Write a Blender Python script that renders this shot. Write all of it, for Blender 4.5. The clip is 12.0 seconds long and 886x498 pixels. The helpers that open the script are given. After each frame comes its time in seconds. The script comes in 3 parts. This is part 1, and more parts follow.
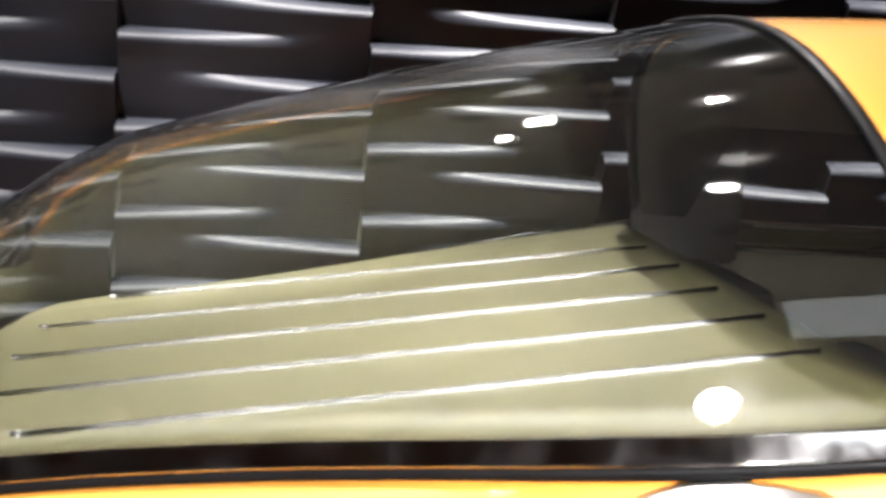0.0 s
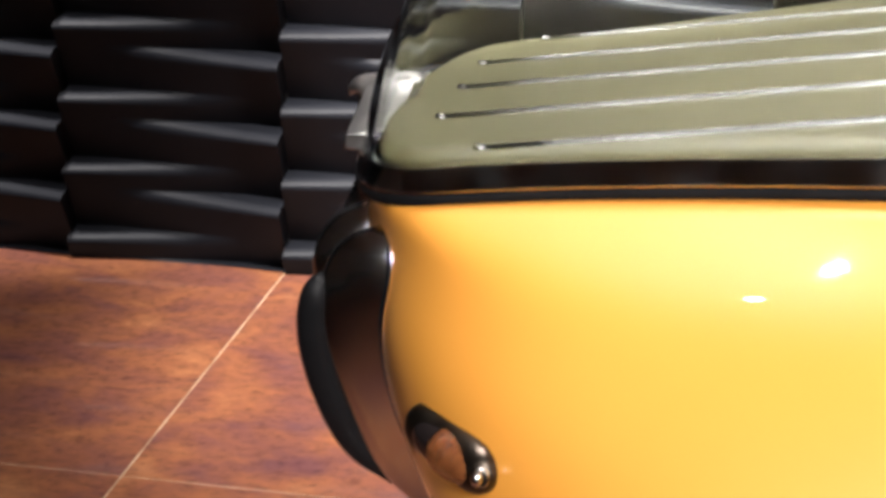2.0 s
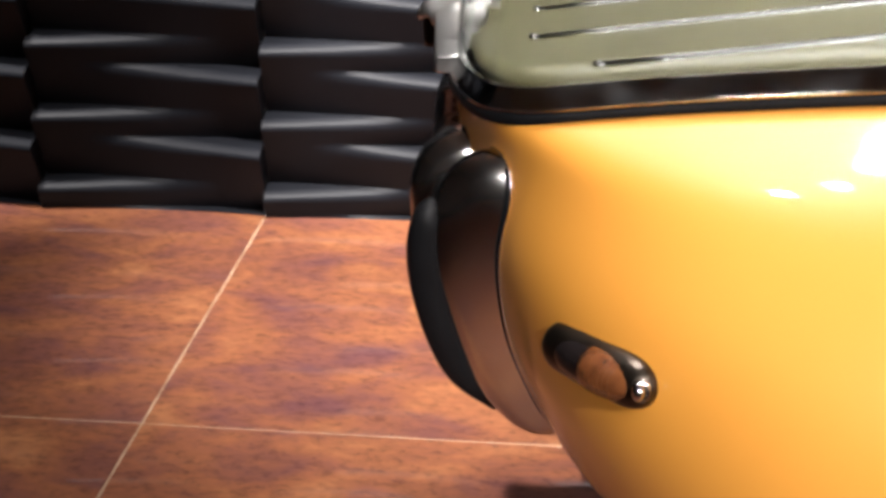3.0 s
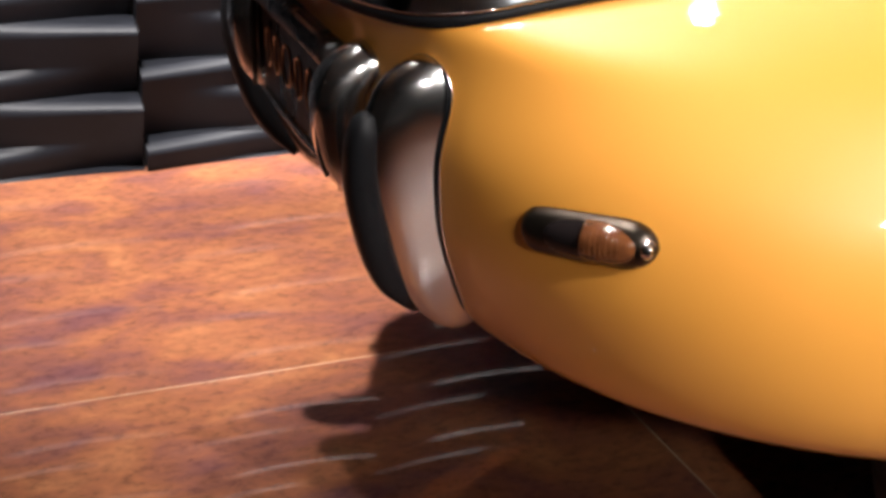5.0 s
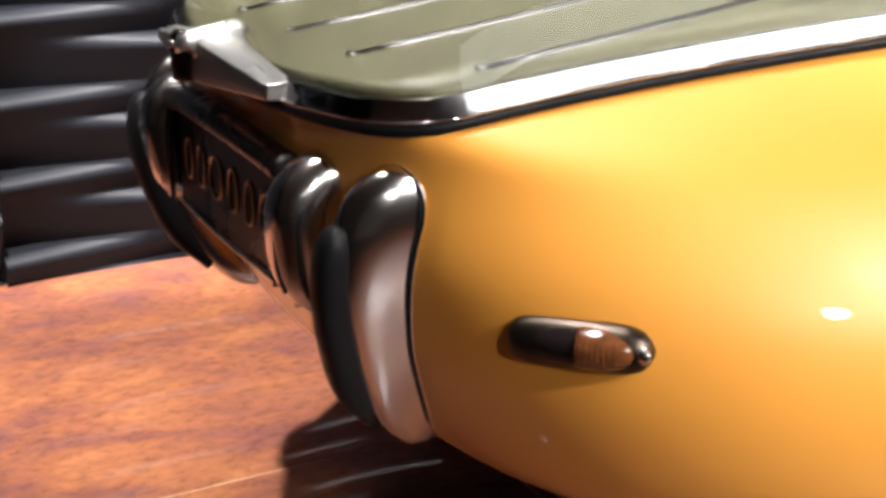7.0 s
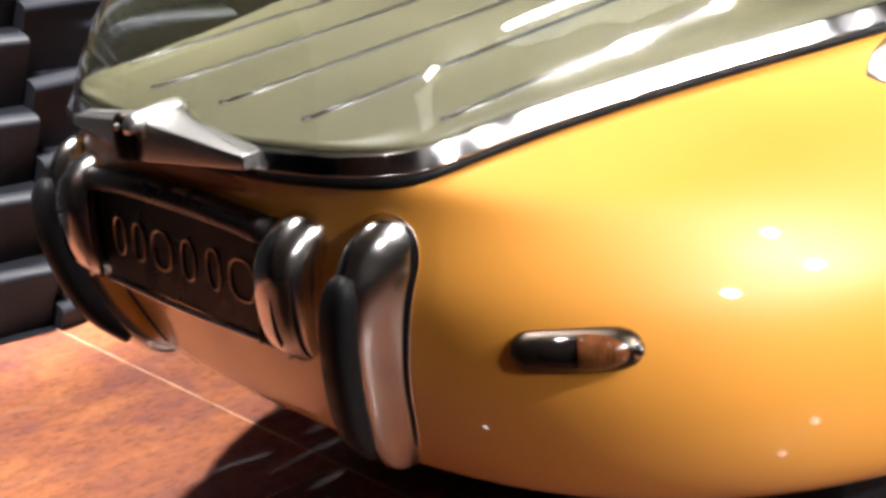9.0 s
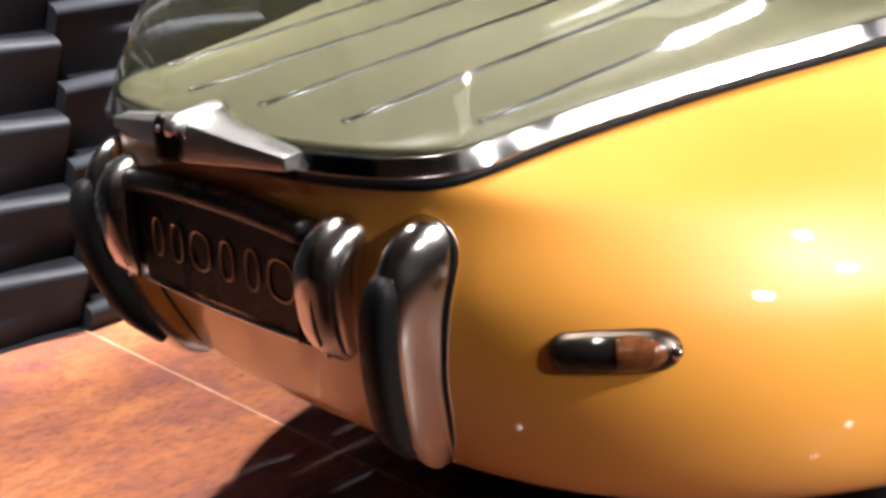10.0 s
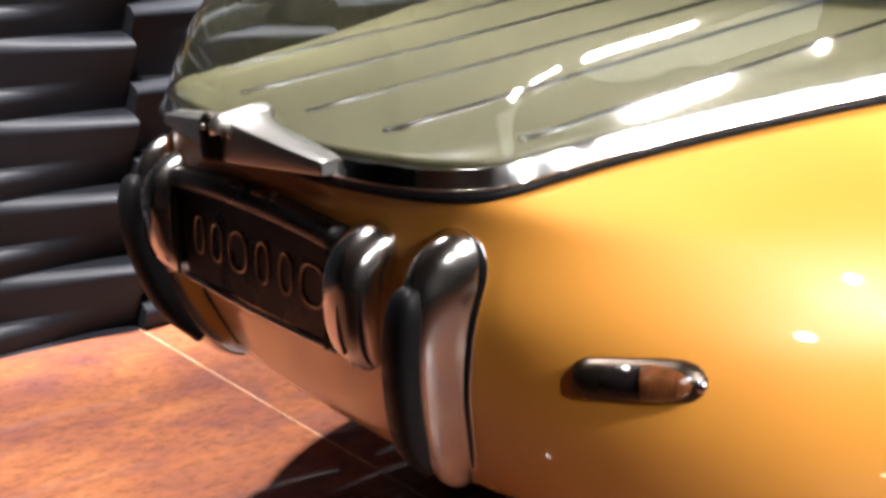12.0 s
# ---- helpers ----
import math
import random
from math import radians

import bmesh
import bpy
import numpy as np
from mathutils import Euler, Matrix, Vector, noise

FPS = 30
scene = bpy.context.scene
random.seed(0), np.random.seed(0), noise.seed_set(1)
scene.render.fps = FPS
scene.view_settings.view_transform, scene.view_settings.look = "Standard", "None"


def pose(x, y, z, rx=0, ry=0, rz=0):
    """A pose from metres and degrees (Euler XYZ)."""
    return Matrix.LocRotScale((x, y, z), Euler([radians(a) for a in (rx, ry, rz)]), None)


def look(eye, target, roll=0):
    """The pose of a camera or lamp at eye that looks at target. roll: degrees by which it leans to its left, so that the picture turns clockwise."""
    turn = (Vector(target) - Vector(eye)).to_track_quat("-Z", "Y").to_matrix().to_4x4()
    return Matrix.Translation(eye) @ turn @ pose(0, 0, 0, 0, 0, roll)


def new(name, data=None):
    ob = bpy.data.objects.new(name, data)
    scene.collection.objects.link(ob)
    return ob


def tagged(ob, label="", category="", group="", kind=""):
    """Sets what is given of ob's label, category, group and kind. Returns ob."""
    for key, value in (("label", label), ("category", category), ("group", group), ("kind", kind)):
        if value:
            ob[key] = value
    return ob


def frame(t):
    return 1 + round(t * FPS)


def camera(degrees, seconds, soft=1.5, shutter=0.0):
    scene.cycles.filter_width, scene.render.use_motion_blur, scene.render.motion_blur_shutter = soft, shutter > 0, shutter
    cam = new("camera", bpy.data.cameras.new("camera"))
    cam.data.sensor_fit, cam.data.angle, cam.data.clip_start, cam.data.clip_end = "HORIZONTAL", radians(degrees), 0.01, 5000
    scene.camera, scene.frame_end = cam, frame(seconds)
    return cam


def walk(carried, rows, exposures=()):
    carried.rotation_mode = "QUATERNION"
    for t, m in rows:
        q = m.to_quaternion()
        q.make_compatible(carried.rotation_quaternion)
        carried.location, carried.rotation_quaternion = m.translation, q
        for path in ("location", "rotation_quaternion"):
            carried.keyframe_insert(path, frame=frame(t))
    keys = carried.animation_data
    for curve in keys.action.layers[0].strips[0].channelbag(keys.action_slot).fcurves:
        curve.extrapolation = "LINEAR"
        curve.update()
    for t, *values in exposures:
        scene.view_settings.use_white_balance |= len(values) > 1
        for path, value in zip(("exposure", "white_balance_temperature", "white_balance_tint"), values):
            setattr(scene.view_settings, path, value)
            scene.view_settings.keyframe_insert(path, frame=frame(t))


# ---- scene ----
# A grand tourer's tail with a glass dome, standing in a dark exhibition hall.
# x runs from the car's tail to its nose, y to its left-hand side.
cam = camera(38.14, 12.0, soft=3.5, shutter=0.4)
PATH = [
    (0, pose(0.6244, -1.6227, 1.3255, 80.910, -3.902, -6.579)),
    (0.3, pose(0.5903, -1.6278, 1.3040, 80.495, -3.499, -5.029)),
    (0.5, pose(0.5892, -1.6303, 1.3132, 79.280, -3.255, -3.769)),
    (1, pose(0.5381, -1.6527, 1.2916, 76.595, -3.010, -1.341)),
    (1.5, pose(0.5233, -1.6372, 1.2617, 73.824, -2.336, 3.949)),
    (2, pose(0.5334, -1.5914, 1.2301, 71.141, -1.608, 9.626)),
    (2.5, pose(0.4597, -1.5789, 1.2036, 69.228, -1.453, 11.394)),
    (2.7, pose(0.3975, -1.6135, 1.1966, 69.255, -1.600, 9.273)),
    (4.3, pose(0.0516, -1.5922, 1.1932, 65.279, 1.012, -10.220)),
    (4.5, pose(0.0014, -1.5881, 1.1811, 65.951, 0.172, -12.498)),
    (5, pose(-0.1697, -1.5994, 1.1678, 66.619, -1.056, -19.804)),
    (5.5, pose(-0.3018, -1.5783, 1.1800, 67.156, -1.369, -23.938)),
    (6, pose(-0.3264, -1.5487, 1.1743, 68.684, -3.004, -26.556)),
    (6.5, pose(-0.2936, -1.5012, 1.1732, 70.473, -1.343, -27.129)),
    (7, pose(-0.3029, -1.4818, 1.1712, 70.731, -1.307, -28.594)),
    (7.5, pose(-0.3911, -1.4568, 1.1929, 71.490, -0.356, -34.359)),
    (7.7, pose(-0.4480, -1.4439, 1.1898, 71.288, 0.130, -36.281)),
    (9.3, pose(-0.6507, -1.4009, 1.2136, 72.659, 1.853, -44.056)),
    (9.5, pose(-0.6590, -1.3978, 1.2141, 72.121, 1.963, -43.905)),
    (10, pose(-0.6615, -1.3983, 1.2105, 72.823, 1.734, -42.839)),
    (10.5, pose(-0.6579, -1.4061, 1.2067, 73.819, 1.322, -43.112)),
    (11, pose(-0.6557, -1.4118, 1.2065, 73.234, 1.030, -42.442)),
    (11.5, pose(-0.6386, -1.4121, 1.1970, 72.602, 0.348, -40.044)),
    (12, pose(-0.6182, -1.4276, 1.1905, 74.157, -1.200, -38.444)),
]

EXPOSURES = [(0.0, 0.78), (0.5, 0.66), (1.0, 0.38), (1.5, 0.26), (2.5, 0.28), (4.5, 0.24), (6.0, 0.3), (7.5, 0.36), (9.5, 0.46), (11.0, 0.46), (12.0, 0.4)]
walk(cam, PATH, EXPOSURES)

from mathutils.bvhtree import BVHTree

# ---- light ----
world = bpy.data.worlds.new("hall_air")
scene.world = world
world.use_nodes = True
world.node_tree.nodes["Background"].inputs[0].default_value = (0.9, 0.75, 0.6, 1)
world.node_tree.nodes["Background"].inputs[1].default_value = 0.02


def spot(x, y, z, target, power, size=60, blend=0.7, radius=0.05, colour=(1.0, 0.955, 0.935)):
    """One ceiling spotlight: mirrored in the car, or added to light the hall."""
    data = bpy.data.lights.new("spot_light", "SPOT")
    data.energy, data.spot_size, data.spot_blend = power, radians(size), blend
    data.shadow_soft_size, data.color = radius, colour
    ob = new("spot_light", data)
    ob.matrix_world = look((x, y, z), target)
    return ob


SPOTS = [
    # x, y, z, target, power, cone, radius
    (-0.22, 0.42, 3.30, (0.42, 1.40, 0.0), 1700, 48, 0.05, 1.0),
    (1.50, -2.93, 3.30, (0.78, -0.65, 0.66), 250, 32, 0.06, 1.0),
    (0.31, 0.30, 3.30, (0.4, 0.0, 0.9), 75, 36, 0.035, 0.9),
    (0.51, 0.52, 3.30, (0.6, 0.02, 0.9), 250, 34, 0.060, 0.9),
    (1.14, 0.42, 3.30, (1.12, 0.08, 0.9), 420, 36, 0.035, 0.9),
    (0.02, 0.10, 3.30, (0.20, -0.22, 0.75), 95, 26, 0.035),
    (1.86, -4.53, 3.30, (0.95, -0.68, 0.55), 960, 30, 0.08, 1.0),
    (0.00, -5.90, 3.30, (0.95, -0.68, 0.66), 560, 20, 0.19, 1.0),
    # added fill, no such lamp known: brightens the floor behind the tail
    (-1.25, 0.45, 3.30, (-0.85, 0.85, 0.0), 260, 52, 0.05, 1.0),
    # added fill: lights the near floor so that it bounces onto the lower body
    (0.70, -1.75, 3.30, (0.70, -1.75, 0.0), 110, 30, 0.05, 0.8),
    (0.84, -1.02, 3.30, (0.95, -0.40, 1.15), 110, 15, 0.06, 0.5),
]
def wall_lamp_power(x):
    """Power by place in the row, matched to the wall's brightness there."""
    return 900 if x < -1.2 else 230 if x < -0.6 else 300 if x < 0 else 660 if x < 0.5 else 1750


for k in range(8):  # an unseen row of narrow lamps, assumed here to graze the panelled wall
    wx = -1.5 + 0.6 * k
    SPOTS.append((wx, 1.145, 3.40, (wx, 1.665, 1.90), wall_lamp_power(wx), 36, 0.05))
for sx, sy, sz, starget, spower, scone, sradius, *sblend in SPOTS:
    spot(sx, sy, sz, starget, spower, scone, sblend[0] if sblend else 0.65, sradius)


# ---- materials ----
def material(name, colour, rough=0.5, metal=0.0, **extra):
    m = bpy.data.materials.new(name)
    m.use_nodes = True
    b = m.node_tree.nodes["Principled BSDF"]
    b.inputs["Base Color"].default_value = (*colour, 1)
    b.inputs["Roughness"].default_value = rough
    b.inputs["Metallic"].default_value = metal
    for key, value in extra.items():
        b.inputs[key.replace("_", " ")].default_value = value
    return m


def node(m, kind, **values):
    n = m.node_tree.nodes.new(kind)
    for key, value in values.items():
        n.inputs[key.replace("_", " ")].default_value = value
    return n


def wire(m, a, out, b, into):
    m.node_tree.links.new(a.outputs[out], b.inputs[into])


def coords(m, scale=(1, 1, 1)):
    tc = node(m, "ShaderNodeTexCoord")
    mp = node(m, "ShaderNodeMapping", Scale=scale)
    wire(m, tc, "Object", mp, "Vector")
    return mp


def ramp(m, src, out, stops):
    r = node(m, "ShaderNodeValToRGB")
    wire(m, src, out, r, "Fac")
    el = r.color_ramp.elements
    while len(el) < len(stops):
        el.new(0.5)
    for e, (p, c) in zip(el, stops):
        e.position, e.color = p, (*c, 1)
    return r


def vary(m, low, high, scale=8.0, detail=6.0, stretch=(1, 1, 1), into="Base Color"):
    """Mottles a colour, or with two numbers the roughness, by noise."""
    mp = coords(m, stretch)
    n = node(m, "ShaderNodeTexNoise", Scale=scale, Detail=detail)
    wire(m, mp, "Vector", n, "Vector")
    if not isinstance(low, tuple):
        low, high = (low,) * 3, (high,) * 3
    r = ramp(m, n, "Fac", [(0.3, low), (0.7, high)])
    wire(m, r, "Color", m.node_tree.nodes["Principled BSDF"], into)
    return n


def bump(m, scale, strength, distance=0.002, detail=4.0, stretch=(1, 1, 1)):
    mp = coords(m, stretch)
    n = node(m, "ShaderNodeTexNoise", Scale=scale, Detail=detail)
    wire(m, mp, "Vector", n, "Vector")
    b = node(m, "ShaderNodeBump", Strength=strength, Distance=distance)
    wire(m, n, "Fac", b, "Height")
    wire(m, b, "Normal", m.node_tree.nodes["Principled BSDF"], "Normal")


PAINT = material("yellow_paint", (0.81, 0.348, 0.052), 0.45, Coat_Weight=1.0, Coat_Roughness=0.04)
vary(PAINT, (0.78, 0.332, 0.048), (0.84, 0.364, 0.057), 3.0, 3.0)
CHROME = material("chrome", (0.74, 0.725, 0.71), 0.2, 1.0)
vary(CHROME, 0.15, 0.20, 14.0, 6.0, into="Roughness")
CAST = material("cast_bright_metal", (0.88, 0.88, 0.88), 0.17, 1.0)
vary(CAST, 0.14, 0.20, 30.0, 6.0, into="Roughness")
STRIP = material("polished_strip", (0.86, 0.87, 0.88), 0.05, 1.0)
vary(STRIP, 0.12, 0.16, 30.0, 6.0, into="Roughness")
# on the turn lamps' chrome base, shaded reflections are put into this colour
DARKENED = material("darkened_metal", (0.075, 0.06, 0.048), 0.35, 1.0)
vary(DARKENED, 0.30, 0.44, 40.0, 5.0, into="Roughness")
LATCH = material("satin_cast_chrome", (0.66, 0.65, 0.63), 0.30, 1.0)
vary(LATCH, 0.30, 0.38, 70.0, 4.0, into="Roughness")
RIM = material("dark_polished_rim", (0.78, 0.78, 0.79), 0.08, 1.0)
vary(RIM, 0.05, 0.16, 20.0, 5.0, into="Roughness")
RUBBER = material("black_rubber", (0.007, 0.007, 0.008), 0.5, Specular_IOR_Level=0.16)
vary(RUBBER, 0.38, 0.60, 40.0, 5.0, into="Roughness")
SHELF = material("olive_board", (0.051, 0.0465, 0.0175), 0.5)
vary(SHELF, (0.046, 0.042, 0.0155), (0.056, 0.051, 0.0195), 6.0, 8.0)
bump(SHELF, 350, 0.15, 0.0006)
GLASS = material("dome_glass", (0.93, 0.95, 0.93), 0.0, Transmission_Weight=0.999, IOR=1.36, Coat_Weight=0.03, Coat_Roughness=0.06)
PLATE = material("plate_enamel", (0.014, 0.011, 0.011), 0.3)
vary(PLATE, 0.22, 0.40, 18.0, 5.0, into="Roughness")
COPPER = material("pale_copper", (0.78, 0.60, 0.46), 0.40, 1.0)
vary(COPPER, 0.32, 0.48, 60.0, 4.0, into="Roughness")
AMBER = material("amber_lens", (0.20, 0.065, 0.02), 0.14, Transmission_Weight=0.3, IOR=1.49, Coat_Weight=0.6)
vary(AMBER, (0.14, 0.045, 0.016), (0.26, 0.09, 0.03), 60.0, 3.0)
SMOKED = material("smoked_lens", (0.012, 0.009, 0.009), 0.10, Specular_IOR_Level=0.3)
CABIN = material("dark_trim", (0.035, 0.033, 0.032), 0.6)
vary(CABIN, (0.028, 0.026, 0.025), (0.045, 0.042, 0.040), 12.0, 6.0)
BEIGE = material("beige_leather", (0.42, 0.38, 0.31), 0.5)
vary(BEIGE, (0.38, 0.34, 0.28), (0.46, 0.42, 0.34), 9.0, 7.0)
bump(BEIGE, 180, 0.2, 0.001)
WALLP = material("black_wall_panel", (0.0075, 0.0082, 0.0108), 0.5, Specular_IOR_Level=0.12)
vary(WALLP, (0.0064, 0.007, 0.0094), (0.0086, 0.0094, 0.0122), 5.0, 7.0)
bump(WALLP, 120, 0.08, 0.001)
BLACK_METAL = material("matt_black_metal", (0.02, 0.02, 0.021), 0.5)
vary(BLACK_METAL, 0.42, 0.58, 30.0, 4.0, into="Roughness")
DIFFUSER = material("lit_white_diffuser", (0.8, 0.8, 0.8), 0.4, Emission_Color=(0.90, 0.96, 1.0, 1), Emission_Strength=1.6)
CEILING = material("grey_ceiling_paint", (0.40, 0.395, 0.39), 0.8)
vary(CEILING, (0.37, 0.365, 0.36), (0.43, 0.425, 0.42), 2.0, 8.0)
PLAIN = material("grey_hall_paint", (0.40, 0.39, 0.38), 0.7)
vary(PLAIN, (0.37, 0.36, 0.35), (0.43, 0.42, 0.41), 2.0, 8.0)
GROUT = material("pale_joint", (0.36, 0.25, 0.16), 0.6)
vary(GROUT, (0.20, 0.12, 0.07), (0.50, 0.36, 0.24), 9.0, 6.0)


def floor_material():
    m = material("red_brown_floor", (0.25, 0.09, 0.04), 0.35, Specular_IOR_Level=0.12, Coat_Weight=1.0, Coat_IOR=1.60, Coat_Roughness=0.03)
    b = m.node_tree.nodes["Principled BSDF"]
    mp = coords(m, (1.0, 1.7, 1.0))
    oi = node(m, "ShaderNodeObjectInfo")
    n1 = node(m, "ShaderNodeTexNoise", Scale=4.0, Detail=9.0, Roughness=0.62, Distortion=0.6)
    n1.noise_dimensions = "4D"
    wire(m, mp, "Vector", n1, "Vector")
    mul = node(m, "ShaderNodeMath")
    mul.operation = "MULTIPLY"
    mul.inputs[1].default_value = 40.0
    wire(m, oi, "Random", mul, 0)
    wire(m, mul, 0, n1, "W")
    base = ramp(m, n1, "Fac", [(0.33, (0.115, 0.045, 0.044)), (0.45, (0.168, 0.062, 0.040)),
                               (0.56, (0.222, 0.082, 0.039)), (0.70, (0.31, 0.128, 0.056))])
    n2 = node(m, "ShaderNodeTexNoise", Scale=30.0, Detail=10.0, Roughness=0.80)
    wire(m, mp, "Vector", n2, "Vector")
    spots = ramp(m, n2, "Fac", [(0.37, (0.28, 0.25, 0.29)), (0.49, (0.92, 0.92, 0.94)), (0.64, (1.18, 1.14, 1.05))])
    mix = node(m, "ShaderNodeMix")
    mix.data_type, mix.blend_type = "RGBA", "MULTIPLY"
    mix.inputs["Factor"].default_value = 0.68
    m.node_tree.links.new(base.outputs["Color"], mix.inputs[6])
    m.node_tree.links.new(spots.outputs["Color"], mix.inputs[7])
    m.node_tree.links.new(mix.outputs[2], b.inputs["Base Color"])
    rough = ramp(m, n2, "Fac", [(0.35, (0.45,) * 3), (0.7, (0.30,) * 3)])
    wire(m, rough, "Color", b, "Roughness")
    bp = node(m, "ShaderNodeBump", Strength=0.10, Distance=0.001)
    wire(m, n2, "Fac", bp, "Height")
    wire(m, bp, "Normal", b, "Normal")
    return m


FLOOR = floor_material()


# ---- mesh helpers ----
def mesh_of(name, verts, faces, mat, smooth=True):
    me = bpy.data.meshes.new(name)
    me.from_pydata([tuple(v) for v in verts], [], faces)
    me.validate()
    me.update()
    if smooth:
        me.polygons.foreach_set("use_smooth", [True] * len(me.polygons))
    me.materials.append(mat)
    return me


def put(name, me, parent=None, label="", kind=""):
    ob = new(name, me)
    if parent is not None:
        ob.parent = parent
    return tagged(ob, label, "", "", kind)


def thing(name, label, category, group="", kind="", at=None):
    ob = new(name)
    if at is not None:
        ob.matrix_world = at
    return tagged(ob, label, category, group, kind)


def fix(me):
    bm = bmesh.new()
    bm.from_mesh(me)
    bmesh.ops.remove_doubles(bm, verts=bm.verts, dist=1e-5)
    bmesh.ops.recalc_face_normals(bm, faces=bm.faces)
    bm.to_mesh(me)
    bm.free()
    return me


def loft(name, rings, mat, closed=True, caps=True, smooth=True):
    """A skin over rings of equal length."""
    n = len(rings[0])
    verts = [v for r in rings for v in r]
    faces = []
    for i in range(len(rings) - 1):
        for j in range(n if closed else n - 1):
            k = (j + 1) % n
            faces.append((i * n + j, i * n + k, (i + 1) * n + k, (i + 1) * n + j))
    if caps and closed:
        faces.append(tuple(range(n)))
        faces.append(tuple((len(rings) - 1) * n + j for j in range(n)))
    return fix(mesh_of(name, verts, faces, mat, smooth))


def box(name, size, mat, bevel=0.004, centre=(0, 0, 0), segments=2):
    bm = bmesh.new()
    bmesh.ops.create_cube(bm, size=1)
    bmesh.ops.scale(bm, vec=size, verts=bm.verts)
    if bevel:
        bmesh.ops.bevel(bm, geom=list(bm.edges), offset=bevel, segments=segments, affect="EDGES")
    bmesh.ops.translate(bm, vec=centre, verts=bm.verts)
    me = bpy.data.meshes.new(name)
    bm.to_mesh(me)
    bm.free()
    me.materials.append(mat)
    return me


def catmull(points, t):
    """A smooth curve through points at even steps, t from 0 to 1."""
    n = len(points) - 1
    f = min(max(t, 0), 1) * n
    i = min(int(f), n - 1)
    u = f - i
    p = [Vector(points[min(max(i + k, 0), n)]) for k in (-1, 0, 1, 2)]
    if i == 0:
        p[0] = 2 * p[1] - p[2]
    if i == n - 1:
        p[3] = 2 * p[2] - p[1]
    return 0.5 * (2 * p[1] + (p[2] - p[0]) * u + (2 * p[0] - 5 * p[1] + 4 * p[2] - p[3]) * u * u
                  + (3 * p[1] - p[0] - 3 * p[2] + p[3]) * u ** 3)


def spine(name, points, sizes, mat, across=(0, 1, 0), steps=24, sides=20, power=2.0, caps=True, back=0):
    """A bar along a curve: sizes are (half width across, half depth) at even steps; power, a number or a table over t, squares its section, back (1 or -1) its rear half."""
    rings = []
    for s in range(steps + 1):
        t = s / steps
        c = catmull(points, t)
        d = (catmull(points, min(t + 0.01, 1)) - catmull(points, max(t - 0.01, 0))).normalized()
        a = Vector(across)
        a = (a - d * a.dot(d)).normalized()
        b = d.cross(a)
        w, h = catmull([(*q, 0) for q in sizes], t).to_2d()
        edge = interp(t, power) if isinstance(power, list) else power
        ring = []
        for k in range(sides):
            g = 2 * math.pi * k / sides
            cx, cy = math.cos(g), math.sin(g)
            p = 9.0 if back * cy > 0 else edge
            ring.append(c + a * w * math.copysign(abs(cx) ** (2 / p), cx) + b * h * math.copysign(abs(cy) ** (2 / edge), cy))
        rings.append(ring)
    return loft(name, rings, mat, True, caps)


def interp(x, table):
    for (x0, y0), (x1, y1) in zip(table, table[1:]):
        if x <= x1:
            return y0 + (y1 - y0) * max(0.0, (x - x0) / (x1 - x0))
    return table[-1][1]


# ---- hall ----
TURN = 0.0148
WALL_Y = 1.7066
COLUMN, FIRST_COLUMN, PITCH = 0.6243, -0.4048, 0.2008
hall = Matrix.Rotation(TURN, 4, "Z")


def shell(phase):
    """Depth of a panel's shell, by its place in one pitch from the sharp upper crease downwards."""
    phase %= 1.0
    if phase < 0.15:
        return math.sqrt(1 - (1 - phase / 0.15) ** 2)
    return 1.0 - (phase - 0.15) / 0.85


def wall_panel_mesh(height):
    nu, per = 24, 28
    nz = int(height / PITCH * per)
    verts, faces = [], []
    for j in range(nz + 1):
        z = min(j * PITCH / per, height)
        for i in range(nu + 1):
            u = i / nu
            left, right = max(0.0, 1 - u / 0.8) ** 1.15, max(0.0, 1 - (1 - u) / 0.8) ** 1.15
            low = z - 0.03 * min(max((z - 1.12) / 0.12, 0), 1)  # the panels' upper row stands off a little
            d = left * shell((0.0814 - low) / PITCH) + 1.2 * right * shell((0.2040 - z) / PITCH)
            verts.append((u * (COLUMN - 0.004) + 0.002, -0.004 - 0.076 * d, z))
    for j in range(nz):
        for i in range(nu):
            k = j * (nu + 1) + i
            faces.append((k, k + 1, k + nu + 2, k + nu + 1))
    n = len(verts)
    for i in (0, nu):  # the panel's upright sides
        for j in range(nz + 1):
            v = verts[j * (nu + 1) + i]
            verts.append((v[0], 0.0, v[2]))
        base = n if i == 0 else n + nz + 1
        for j in range(nz):
            a, b = j * (nu + 1) + i, (j + 1) * (nu + 1) + i
            faces.append((a, b, base + j + 1, base + j) if i == 0 else (b, a, base + j, base + j + 1))
    me = mesh_of("panel", verts, faces, WALLP)
    me.set_sharp_from_angle(angle=radians(40))
    return me


ROOM = (-5.5, 9.0, -7.0, WALL_Y, 3.6)  # x0, x1, y0, y1, height
X0, X1, Y0, Y1, HIGH = ROOM
wall_north = put("wall_north", box("wall", (X1 - X0 + 0.4, 0.2, HIGH), PLAIN, 0, ((X0 + X1) / 2, Y1 + 0.1, HIGH / 2)),
                 None, "black wall clad with wavy relief panels", "structure")
wall_north.matrix_world = hall
